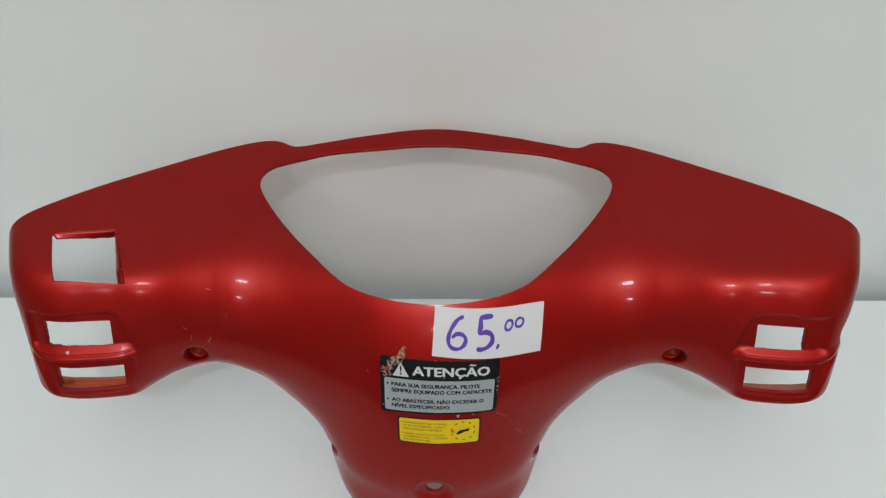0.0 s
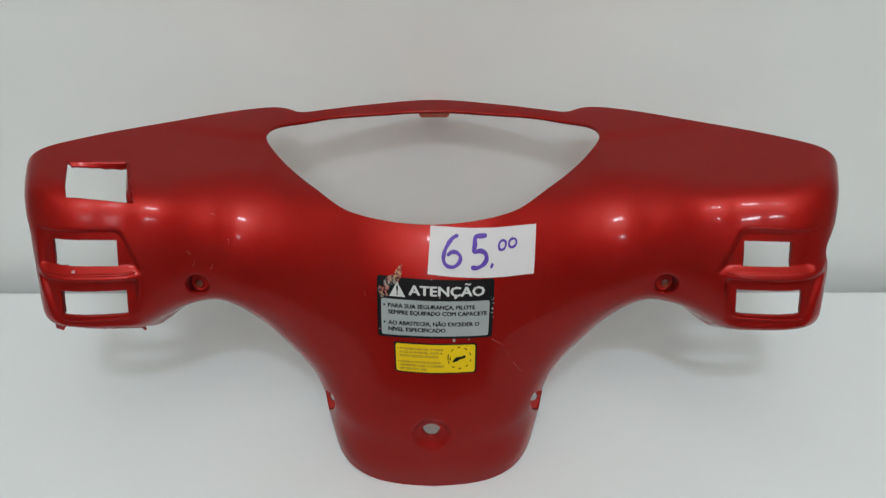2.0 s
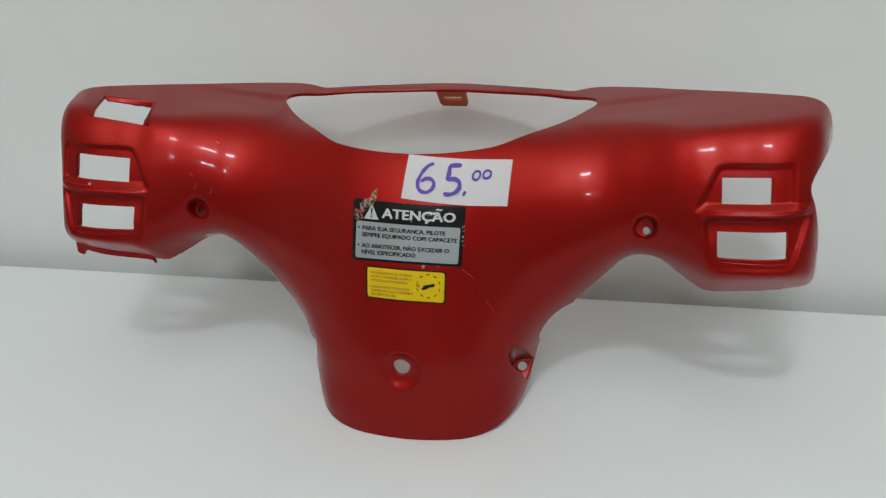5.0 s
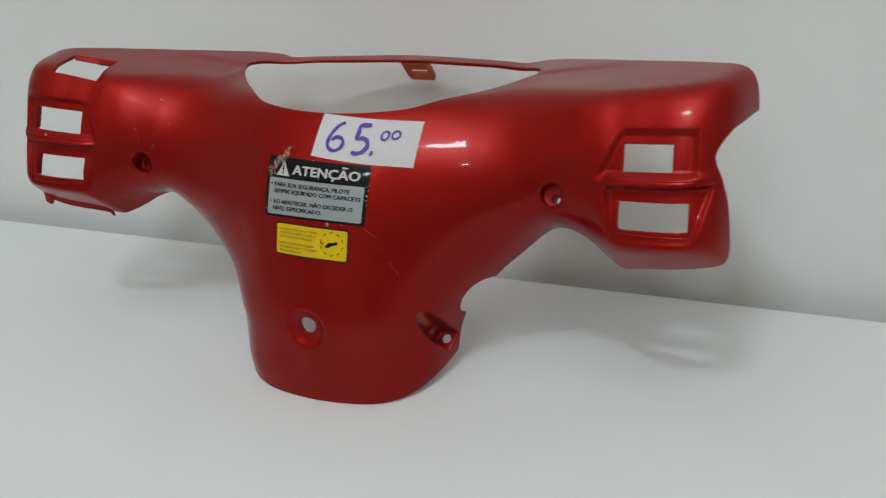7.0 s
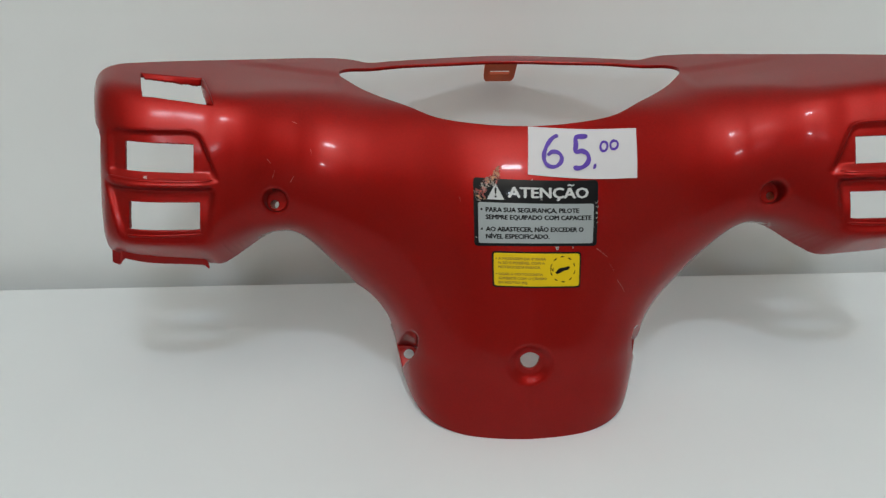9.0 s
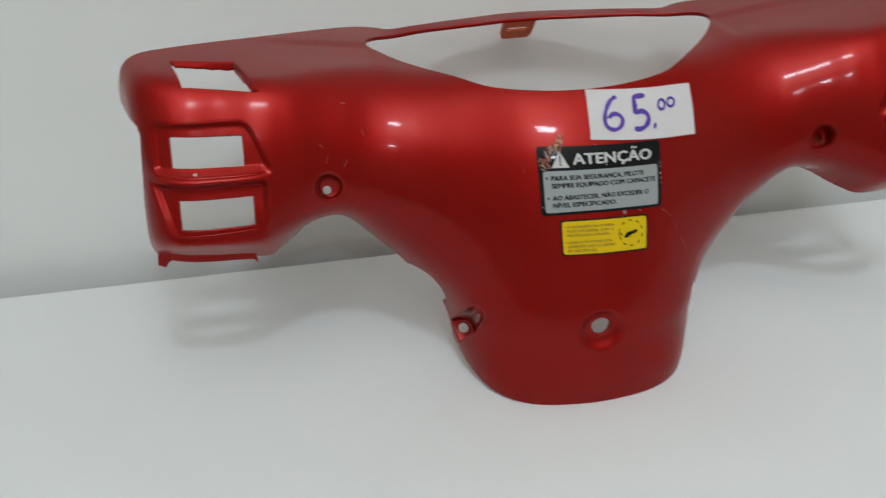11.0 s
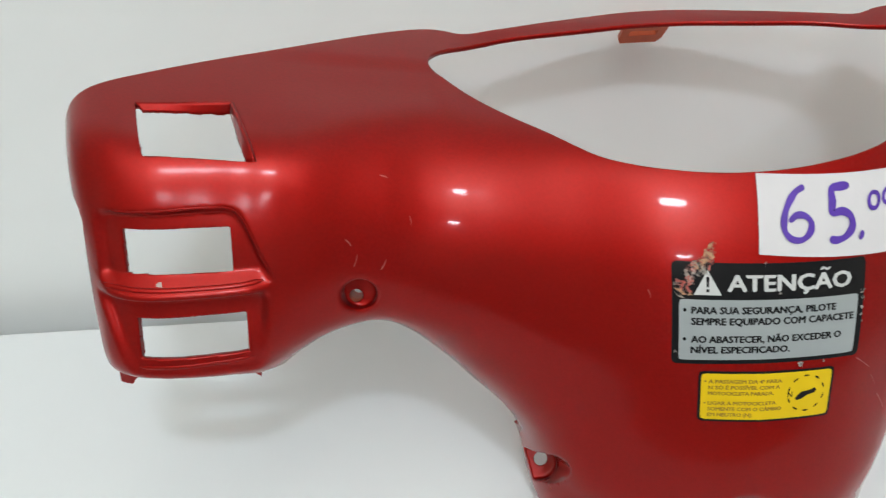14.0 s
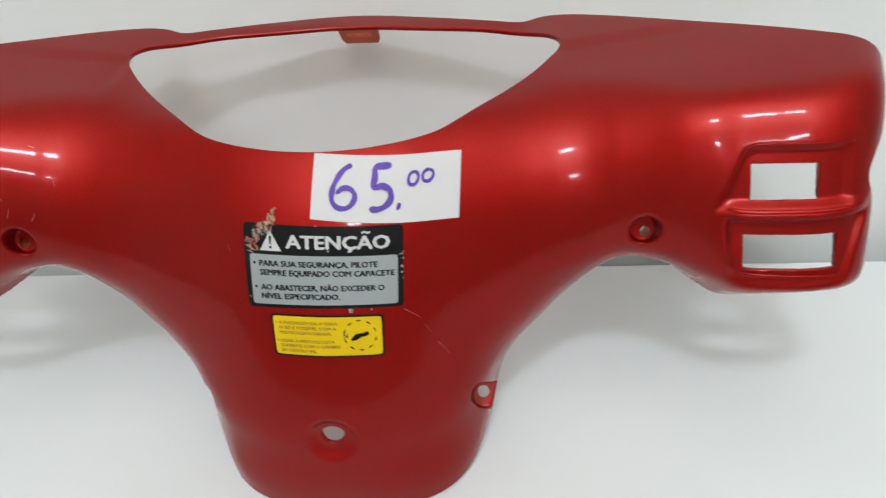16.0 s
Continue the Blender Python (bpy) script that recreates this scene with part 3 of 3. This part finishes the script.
def refined(verts, faces, longest):
    """Filled outlines in the plane, split so finely that they can follow a curved skin."""
    bm = bmesh.new()
    vs = [bm.verts.new((x, y, 0)) for x, y in verts]
    for f in faces:
        try:
            bm.faces.new([vs[i] for i in f])
        except ValueError:
            pass
    bmesh.ops.triangulate(bm, faces=bm.faces[:])
    for _ in range(5):
        long = [e for e in bm.edges if e.calc_length() > longest]
        if not long:
            break
        bmesh.ops.subdivide_edges(bm, edges=long, cuts=1)
        bmesh.ops.triangulate(bm, faces=[f for f in bm.faces if len(f.verts) > 3])
    bm.verts.index_update()
    v = np.array([(q.co.x, q.co.y) for q in bm.verts])
    f = [tuple(q.index for q in p.verts) for p in bm.faces]
    bm.free()
    return v, f


class Sheet:
    """A flat thing stuck on the cover: (u, v) from 0 to 1, given by its four corners in x and z, upper left first."""

    def __init__(self, corners, width, height, bow=(0.0, 0.0)):
        self.c, self.w, self.h, self.bow = np.array(corners, float), width, height, bow

    def place(self, u, v, lift):
        u, v = np.asarray(u, float), np.asarray(v, float)
        tl, tr, br, bl = self.c
        p = (tl[None] * ((1 - u) * (1 - v))[:, None] + tr[None] * (u * (1 - v))[:, None] + br[None] * (u * v)[:, None] + bl[None] * ((1 - u) * v)[:, None])
        p[:, 1] += (self.bow[0] * (1 - v) + self.bow[1] * v) * 4 * u * (1 - u)
        q = np.stack([p[:, 0], depth_at(p[:, 0], p[:, 1]), p[:, 1]], 1)
        n = slope(q)
        n /= np.linalg.norm(n, axis=1)[:, None]
        q = q + n * lift
        return q * 0.001

    def panel(self, name, u0, v0, u1, v1, lift, mat, round_mm=0.0, thick=0.12, curl=None):
        """A panel of the sheet with rounded corners and a little thickness."""
        nu, nv = max(3, int((u1 - u0) * self.w / 1.5)), max(3, int((v1 - v0) * self.h / 1.5))
        gu, gv = np.meshgrid(np.linspace(u0, u1, nu + 1), np.linspace(v0, v1, nv + 1), indexing="ij")
        gu, gv = gu.ravel(), gv.ravel()
        if round_mm:
            ru, rv = round_mm / self.w, round_mm / self.h
            du = np.maximum(np.maximum(u0 + ru - gu, gu - (u1 - ru)), 0) / ru
            dv = np.maximum(np.maximum(v0 + rv - gv, gv - (v1 - rv)), 0) / rv
            both = np.hypot(du, dv)
            k = np.where((du > 0) & (dv > 0) & (both > 1), 1 / np.maximum(both, 1e-6), 1.0)
            su, sv = np.where(gu < (u0 + u1) / 2, 1, -1), np.where(gv < (v0 + v1) / 2, 1, -1)
            gu = gu + su * du * (1 - k) * ru
            gv = gv + sv * dv * (1 - k) * rv
        if curl is None:
            v = self.place(gu, gv, lift)
        else:
            v = self.place(gu, gv, lift) + np.array([0, -1e-3, 0.4e-3]) * curl(gu, gv)[:, None]
        f = [(i * (nv + 1) + j, (i + 1) * (nv + 1) + j, (i + 1) * (nv + 1) + j + 1, i * (nv + 1) + j + 1) for i in range(nu) for j in range(nv)]
        me = mesh_of(name, v, [q[::-1] for q in f], mat)
        return me

    def stroke(self, name, lines, width_mm, lift, mat, taper=0.0):
        """Drawn lines: each a list of points (mm from the upper left corner), smoothed, with a soft pen's width."""
        verts, faces = [], []
        for pts in lines:
            p = np.array(pts, float)
            d = np.concatenate([[0], np.cumsum(np.hypot(*np.diff(p, axis=0).T))])
            t = np.linspace(0, d[-1], max(4, int(d[-1] / 0.5)))
            x, y = spline(np.stack([d, p[:, 0]], 1), t), spline(np.stack([d, p[:, 1]], 1), t)
            tx, ty = np.gradient(x), np.gradient(y)
            n = np.maximum(np.hypot(tx, ty), 1e-6)
            w = width_mm / 2 * (1 + 0.12 * np.sin(t * 0.9 + p[0, 0])) * (1 - taper * (t / d[-1]))
            w = w * np.sqrt(np.clip(1 - np.clip(1 - np.minimum(t, d[-1] - t) / (width_mm / 2), 0, 1) ** 2, 0.15, 1))
            base = len(verts)
            for k in range(len(t)):
                verts.append((x[k] - ty[k] / n[k] * w[k], y[k] + tx[k] / n[k] * w[k]))
                verts.append((x[k] + ty[k] / n[k] * w[k], y[k] - tx[k] / n[k] * w[k]))
            faces += [(base + 2 * k, base + 2 * k + 1, base + 2 * k + 3, base + 2 * k + 2) for k in range(len(t) - 1)]
        a = np.array(verts)
        return mesh_of(name, self.place(a[:, 0] / self.w, a[:, 1] / self.h, lift), faces, mat)

    def shape(self, name, rings, lift, mat):
        """Filled shapes from outlines in mm."""
        verts, faces = [], []
        for ring in rings:
            faces.append(tuple(range(len(verts), len(verts) + len(ring))))
            verts += ring
        a, faces = refined(verts, faces, 1.2)
        return mesh_of(name, self.place(a[:, 0] / self.w, a[:, 1] / self.h, lift), faces, mat)

    def text(self, name, words, left, base, cap, wide, lift, mat, bold=0.0, fat=0.0):
        """One line of print: left end, base line and height of the capitals in mm, pressed to the given width."""
        cu = bpy.data.curves.new(name, "FONT")
        cu.body, cu.size, cu.offset, cu.resolution_u = words, 1.0, bold, 2
        ob = bpy.data.objects.new(name, cu)
        me = ob.to_mesh()
        co = np.array([tuple(v.co) for v in me.vertices])
        polys = [tuple(p.vertices) for p in me.polygons]
        ob.to_mesh_clear()
        bpy.data.objects.remove(ob)
        bpy.data.curves.remove(cu)
        lo, hi = co.min(0), co.max(0)
        x = left + (co[:, 0] - lo[0]) / (hi[0] - lo[0]) * wide
        y = base - co[:, 1] / 0.7 * cap
        a, polys = refined(np.stack([x, y], 1), polys, 1.2)
        shifts = [(0, 0), (-fat, 0), (fat, 0), (0, fat)] if fat else [(0, 0)]
        v = [self.place((a[:, 0] + dx) / self.w, (a[:, 1] + dy) / self.h, lift + 0.008 * k) for k, (dx, dy) in enumerate(shifts)]
        f = [tuple(i + k * len(a) for i in q) for k in range(len(shifts)) for q in polys]
        return mesh_of(name, np.concatenate(v), f, mat)


# price tag
tag_sheet = Sheet([(-0.3, 157.2), (56.4, 153.4), (55, 132.6), (-1.9, 138.3)], 57, 25)
tag = tagged(new("price_tag"), "white paper price tag with violet handwritten digits, taped on the cover", "price tag")
tag.matrix_world = STAND
part("paper", tag_sheet.panel("paper", 0, 0, 1, 1, 0.35, PAPER, curl=lambda u, v: 0.25 * (1 - v) ** 3 + 0.15 * np.sin(u * 5) ** 2), tag)
DIGITS = [
    ("digit", [[(15.0, 3.6), (12.3, 5.0), (9.6, 8.6), (8.0, 13.0), (8.1, 17.2), (10.4, 19.6), (13.6, 19.6), (16.2, 17.2), (16.6, 14.2), (14.6, 12.2), (11.8, 12.2), (9.6, 14.2)]], 2.0),
    ("digit", [[(30.2, 3.6), (27.0, 3.8), (24.2, 4.3), (24.0, 8.2), (23.8, 11.4), (27.2, 11.0), (30.0, 12.6), (30.4, 15.8), (28.2, 18.6), (24.6, 19.8), (22.6, 19.2)]], 2.3),
    ("comma", [[(33.8, 17.2), (33.7, 18.4), (33.0, 20.0)]], 1.6),
    ("digit", [[(39.6, 6.2), (37.8, 6.6), (36.8, 8.6), (37.4, 10.6), (39.2, 10.8), (40.5, 9.0), (40.3, 7.0), (39.0, 6.1)]], 1.2),
    ("digit", [[(45.0, 5.8), (43.2, 6.2), (42.2, 7.9), (42.8, 9.7), (44.6, 10.0), (46.2, 8.5), (46.0, 6.6), (44.6, 5.8)]], 1.2),
]
for name, lines, pen in DIGITS:
    part(name, tag_sheet.stroke(name, lines, pen, 0.8, INK), tag, "violet marker " + name)

# black and silver warning sticker
warn_sheet = Sheet([(-28.9, 136.8), (33.7, 134.4), (32.6, 104.2), (-28.8, 105.8)], 62.5, 31, (0.3, 1.5))
warning = tagged(new("warning_sticker"), "black and silver warning sticker with a torn corner on the cover", "sticker")
warning.matrix_world = STAND
part("backing", warn_sheet.panel("backing", 0, 0, 1, 1, 0.12, BLACK, 1.6), warning, "black sticker backing")
part("panel", warn_sheet.panel("panel", 0.035, 0.345, 0.965, 0.955, 0.2, GREY, 0.8), warning, "silver-grey text panel")
part("heading", warn_sheet.text("heading", "ATENÇAO", 17.2, 7.9, 4.7, 40, 0.24, LETTER, 0.0, 0.3), warning, "white printed heading")
part("tilde", warn_sheet.stroke("tilde", [[(46.6, 2.5), (47.6, 1.9), (48.9, 2.4), (50.0, 1.8)]], 0.75, 0.24, LETTER), warning)
part("triangle", warn_sheet.shape("triangle", [[(10.9, 2.0), (6.6, 9.3), (15.2, 9.3)]], 0.2, LETTER), warning, "white warning triangle")
part("exclamation_mark", warn_sheet.shape("exclamation_mark", [[(10.35, 4.2), (10.6, 7.0), (11.2, 7.0), (11.45, 4.2), (10.9, 3.8)], [(10.45, 7.5), (10.45, 8.4), (11.35, 8.4), (11.35, 7.5)]], 0.28, BLACK), warning)
for words, left, base, wide in (("PARA SUA SEGURANÇA, PILOTE", 6.0, 14.9, 46.5), ("SEMPRE EQUIPADO COM CAPACETE", 6.0, 18.3, 53), ("AO ABASTECER, NÃO EXCEDER O", 6.0, 23.9, 49), ("NÍVEL ESPECIFICADO.", 6.0, 27.3, 31.5)):
    part("text_line", warn_sheet.text("text_line", words, left, base, 2.1, wide, 0.27, BLACK, 0.0, 0.17), warning, "black printed text line")
for y in (13.9, 22.9):
    part("bullet", warn_sheet.shape("bullet", [[(3.9 + 0.55 * math.cos(a), y + 0.55 * math.sin(a)) for a in np.linspace(0, 2 * np.pi, 12, endpoint=False)]], 0.27, BLACK), warning)

# yellow gear sticker
gear_sheet = Sheet([(-20.3, 104.0), (24.6, 102.4), (24.3, 84.9), (-20.0, 86.6)], 45, 18, (0.7, 0.9))
gear = tagged(new("gear_sticker"), "yellow sticker with fine brown print and a gear dial", "sticker")
gear.matrix_world = STAND
part("backing", gear_sheet.panel("backing", 0, 0, 1, 1, 0.12, BLACK, 1.4), gear, "thin black sticker border")
part("panel", gear_sheet.panel("panel", 0.02, 0.045, 0.98, 0.955, 0.18, YELLOW, 1.0), gear, "yellow sticker face")
for words, left, base, wide in (("A PASSAGEM DA 4ª PARA", 3.2, 4.1, 23.5), ("N SÓ É POSSÍVEL COM A", 3.2, 6.2, 23), ("MOTOCICLETA PARADA.", 3.2, 8.3, 21), ("LIGAR A MOTOCICLETA", 3.2, 11.8, 22), ("SOMENTE COM O CÂMBIO", 3.2, 13.9, 24), ("EM NEUTRO (N).", 3.2, 16.0, 14.5)):
    part("text_line", gear_sheet.text("text_line", words, left, base, 1.25, wide, 0.24, BROWN, 0.0, 0.09), gear, "brown printed text line")
for y in (3.5, 11.2):
    part("bullet", gear_sheet.shape("bullet", [[(2.2 + 0.35 * math.cos(a), y + 0.35 * math.sin(a)) for a in np.linspace(0, 2 * np.pi, 10, endpoint=False)]], 0.24, BROWN), gear)
for k in range(10):
    a0 = 2 * np.pi * k / 10 + 0.1
    part("dial_dash", gear_sheet.stroke("dial_dash", [[(35.5 + 6.3 * math.cos(a), 8.6 + 6.3 * math.sin(a)) for a in np.linspace(a0, a0 + 0.32, 4)]], 0.6, 0.24, BLACK), gear)
part("pedal_mark", gear_sheet.shape("pedal_mark", [[(31.6, 10.2), (33.6, 8.0), (36.5, 7.6), (38.4, 6.9), (39.2, 7.8), (38.4, 8.8), (36.0, 9.3), (34.4, 10.4), (32.4, 11.0)]], 0.24, BLACK), gear, "black pedal pictogram")
part("letter", gear_sheet.text("letter", "N", 29.0, 9.6, 1.9, 1.7, 0.24, BLACK, 0.02), gear)

# torn paper and glue over the corner of the warning sticker
RESIDUE = [GLUE, material("torn_paper_pink", (0.42, 0.12, 0.10), rough=0.8, grain=0.3, grain_scale=400, bump=0.5, bump_scale=800), material("torn_paper_white", (0.36, 0.33, 0.30), rough=0.85, grain=0.3, grain_scale=400, bump=0.5, bump_scale=800)]
for m in RESIDUE:
    # thin, broken film: only flecks of it are left
    n, l = m.node_tree.nodes, m.node_tree.links
    co, tex, ramp = n.new("ShaderNodeTexCoord"), n.new("ShaderNodeTexNoise"), n.new("ShaderNodeMapRange")
    tex.inputs["Scale"].default_value, tex.inputs["Detail"].default_value = 620, 4
    ramp.inputs["From Min"].default_value, ramp.inputs["From Max"].default_value = 0.40, 0.56
    ramp.inputs["To Min"].default_value, ramp.inputs["To Max"].default_value = 0.05, 0.9
    l.new(co.outputs["Object"], tex.inputs["Vector"])
    l.new(tex.outputs["Fac"], ramp.inputs["Value"])
    l.new(ramp.outputs[0], n["Principled BSDF"].inputs["Alpha"])
rng = random.Random(4)


def ragged(cx, cy, rx, ry, turn, n=54):
    ring = []
    for k in range(n):
        a = 2 * math.pi * k / n
        r = 1 + 0.22 * math.sin(3 * a + cx) + 0.16 * math.sin(7 * a + cy) + rng.uniform(-0.22, 0.2)
        u, v = rx * r * math.cos(a), ry * r * math.sin(a)
        ring.append((cx + u * math.cos(turn) - v * math.sin(turn), cy + u * math.sin(turn) + v * math.cos(turn)))
    return ring


for cx, cy, rx, ry, turn, kind in ((11.2, -1.6, 2.6, 1.5, -0.9, 0), (12.6, -4.2, 1.4, 0.9, -1.2, 0), (9.0, 0.4, 2.4, 1.3, -0.4, 0), (6.4, 1.6, 1.7, 1.2, 0.3, 1), (5.6, 4.0, 2.0, 1.5, 0.8, 2), (7.2, 3.4, 1.2, 0.9, 0.0, 2), (2.6, 6.6, 2.2, 1.1, 0.5, 1), (4.2, 7.6, 1.8, 0.9, 0.9, 1), (8.2, 1.8, 2.6, 1.5, 0.5, 2), (4.4, 5.6, 2.4, 1.2, -0.4, 1), (10.6, -0.2, 2.2, 1.6, 0.2, 1), (3.2, 8.6, 2.4, 0.7, 0.3, 0), (1.2, 6.2, 0.9, 0.5, 0.2, 2), (2.2, 9.6, 1.4, 0.4, 0.5, 2)):
    part("torn_residue", warn_sheet.shape("torn_residue", [ragged(cx, cy, rx, ry, turn)], 0.34, RESIDUE[kind]), warning, "ragged torn paper and glue residue")
for cx, cy, r in ((61.6, 10.0, 0.7), (62.2, 12.4, 0.5), (61.9, 15.2, 0.45), (61.8, 17.4, 0.4), (62.3, 19.5, 0.3), (29.0, 0.2, 0.4), (33.5, 8.8, 0.35), (41.8, 31.9, 0.8), (49.6, 31.3, 0.6), (1.0, 27.0, 0.4)):
    part("chip", warn_sheet.shape("chip", [ragged(cx, cy, r * 1.3, r, rng.uniform(0, 3), 12)], 0.33, RESIDUE[2]), warning, "pale chipped spot")

# scratches and scuffs in the lacquer
face_sheet = Sheet([(0, 0), (100, 0), (100, -100), (0, -100)], 100, 100)
SCRATCH = material("scratched_lacquer", (0.40, 0.09, 0.08), rough=0.6, grain=0.2, grain_scale=300)
for x, z, dx, dz, w in ((-119.5, 158.5, 2.6, -1.2, 0.35), (-131.5, 143.6, 1.8, -2.6, 0.4), (-121.0, 131.0, 2.0, 3.4, 0.45), (-129.5, 134.0, 1.4, 4.0, 0.3), (32.6, 103.0, 6.3, -5.6, 0.35), (40.2, 94.0, 2.6, -4.6, 0.15), (45.0, 84.5, 4.8, -8.0, 0.3), (-110.5, 146.0, 0.3, -3.0, 0.3), (-36, 128, 0.8, -2.5, 0.25)):
    bend = [(x, -z), (x + dx * 0.5 + 0.2, -(z + dz * 0.5)), (x + dx, -(z + dz))]
    part("scratch", face_sheet.stroke("scratch", [bend], w, 0.06, SCRATCH, 0.5), cover, "fine pale scratch")
part("chip", face_sheet.shape("chip", [ragged(-188.2, -140.0, 0.9, 0.45, 0.3, 16)], 0.08, material("bare_plastic", (0.45, 0.36, 0.33), rough=0.7, grain=0.2, grain_scale=300)), cover, "pale chipped spot in the lacquer")
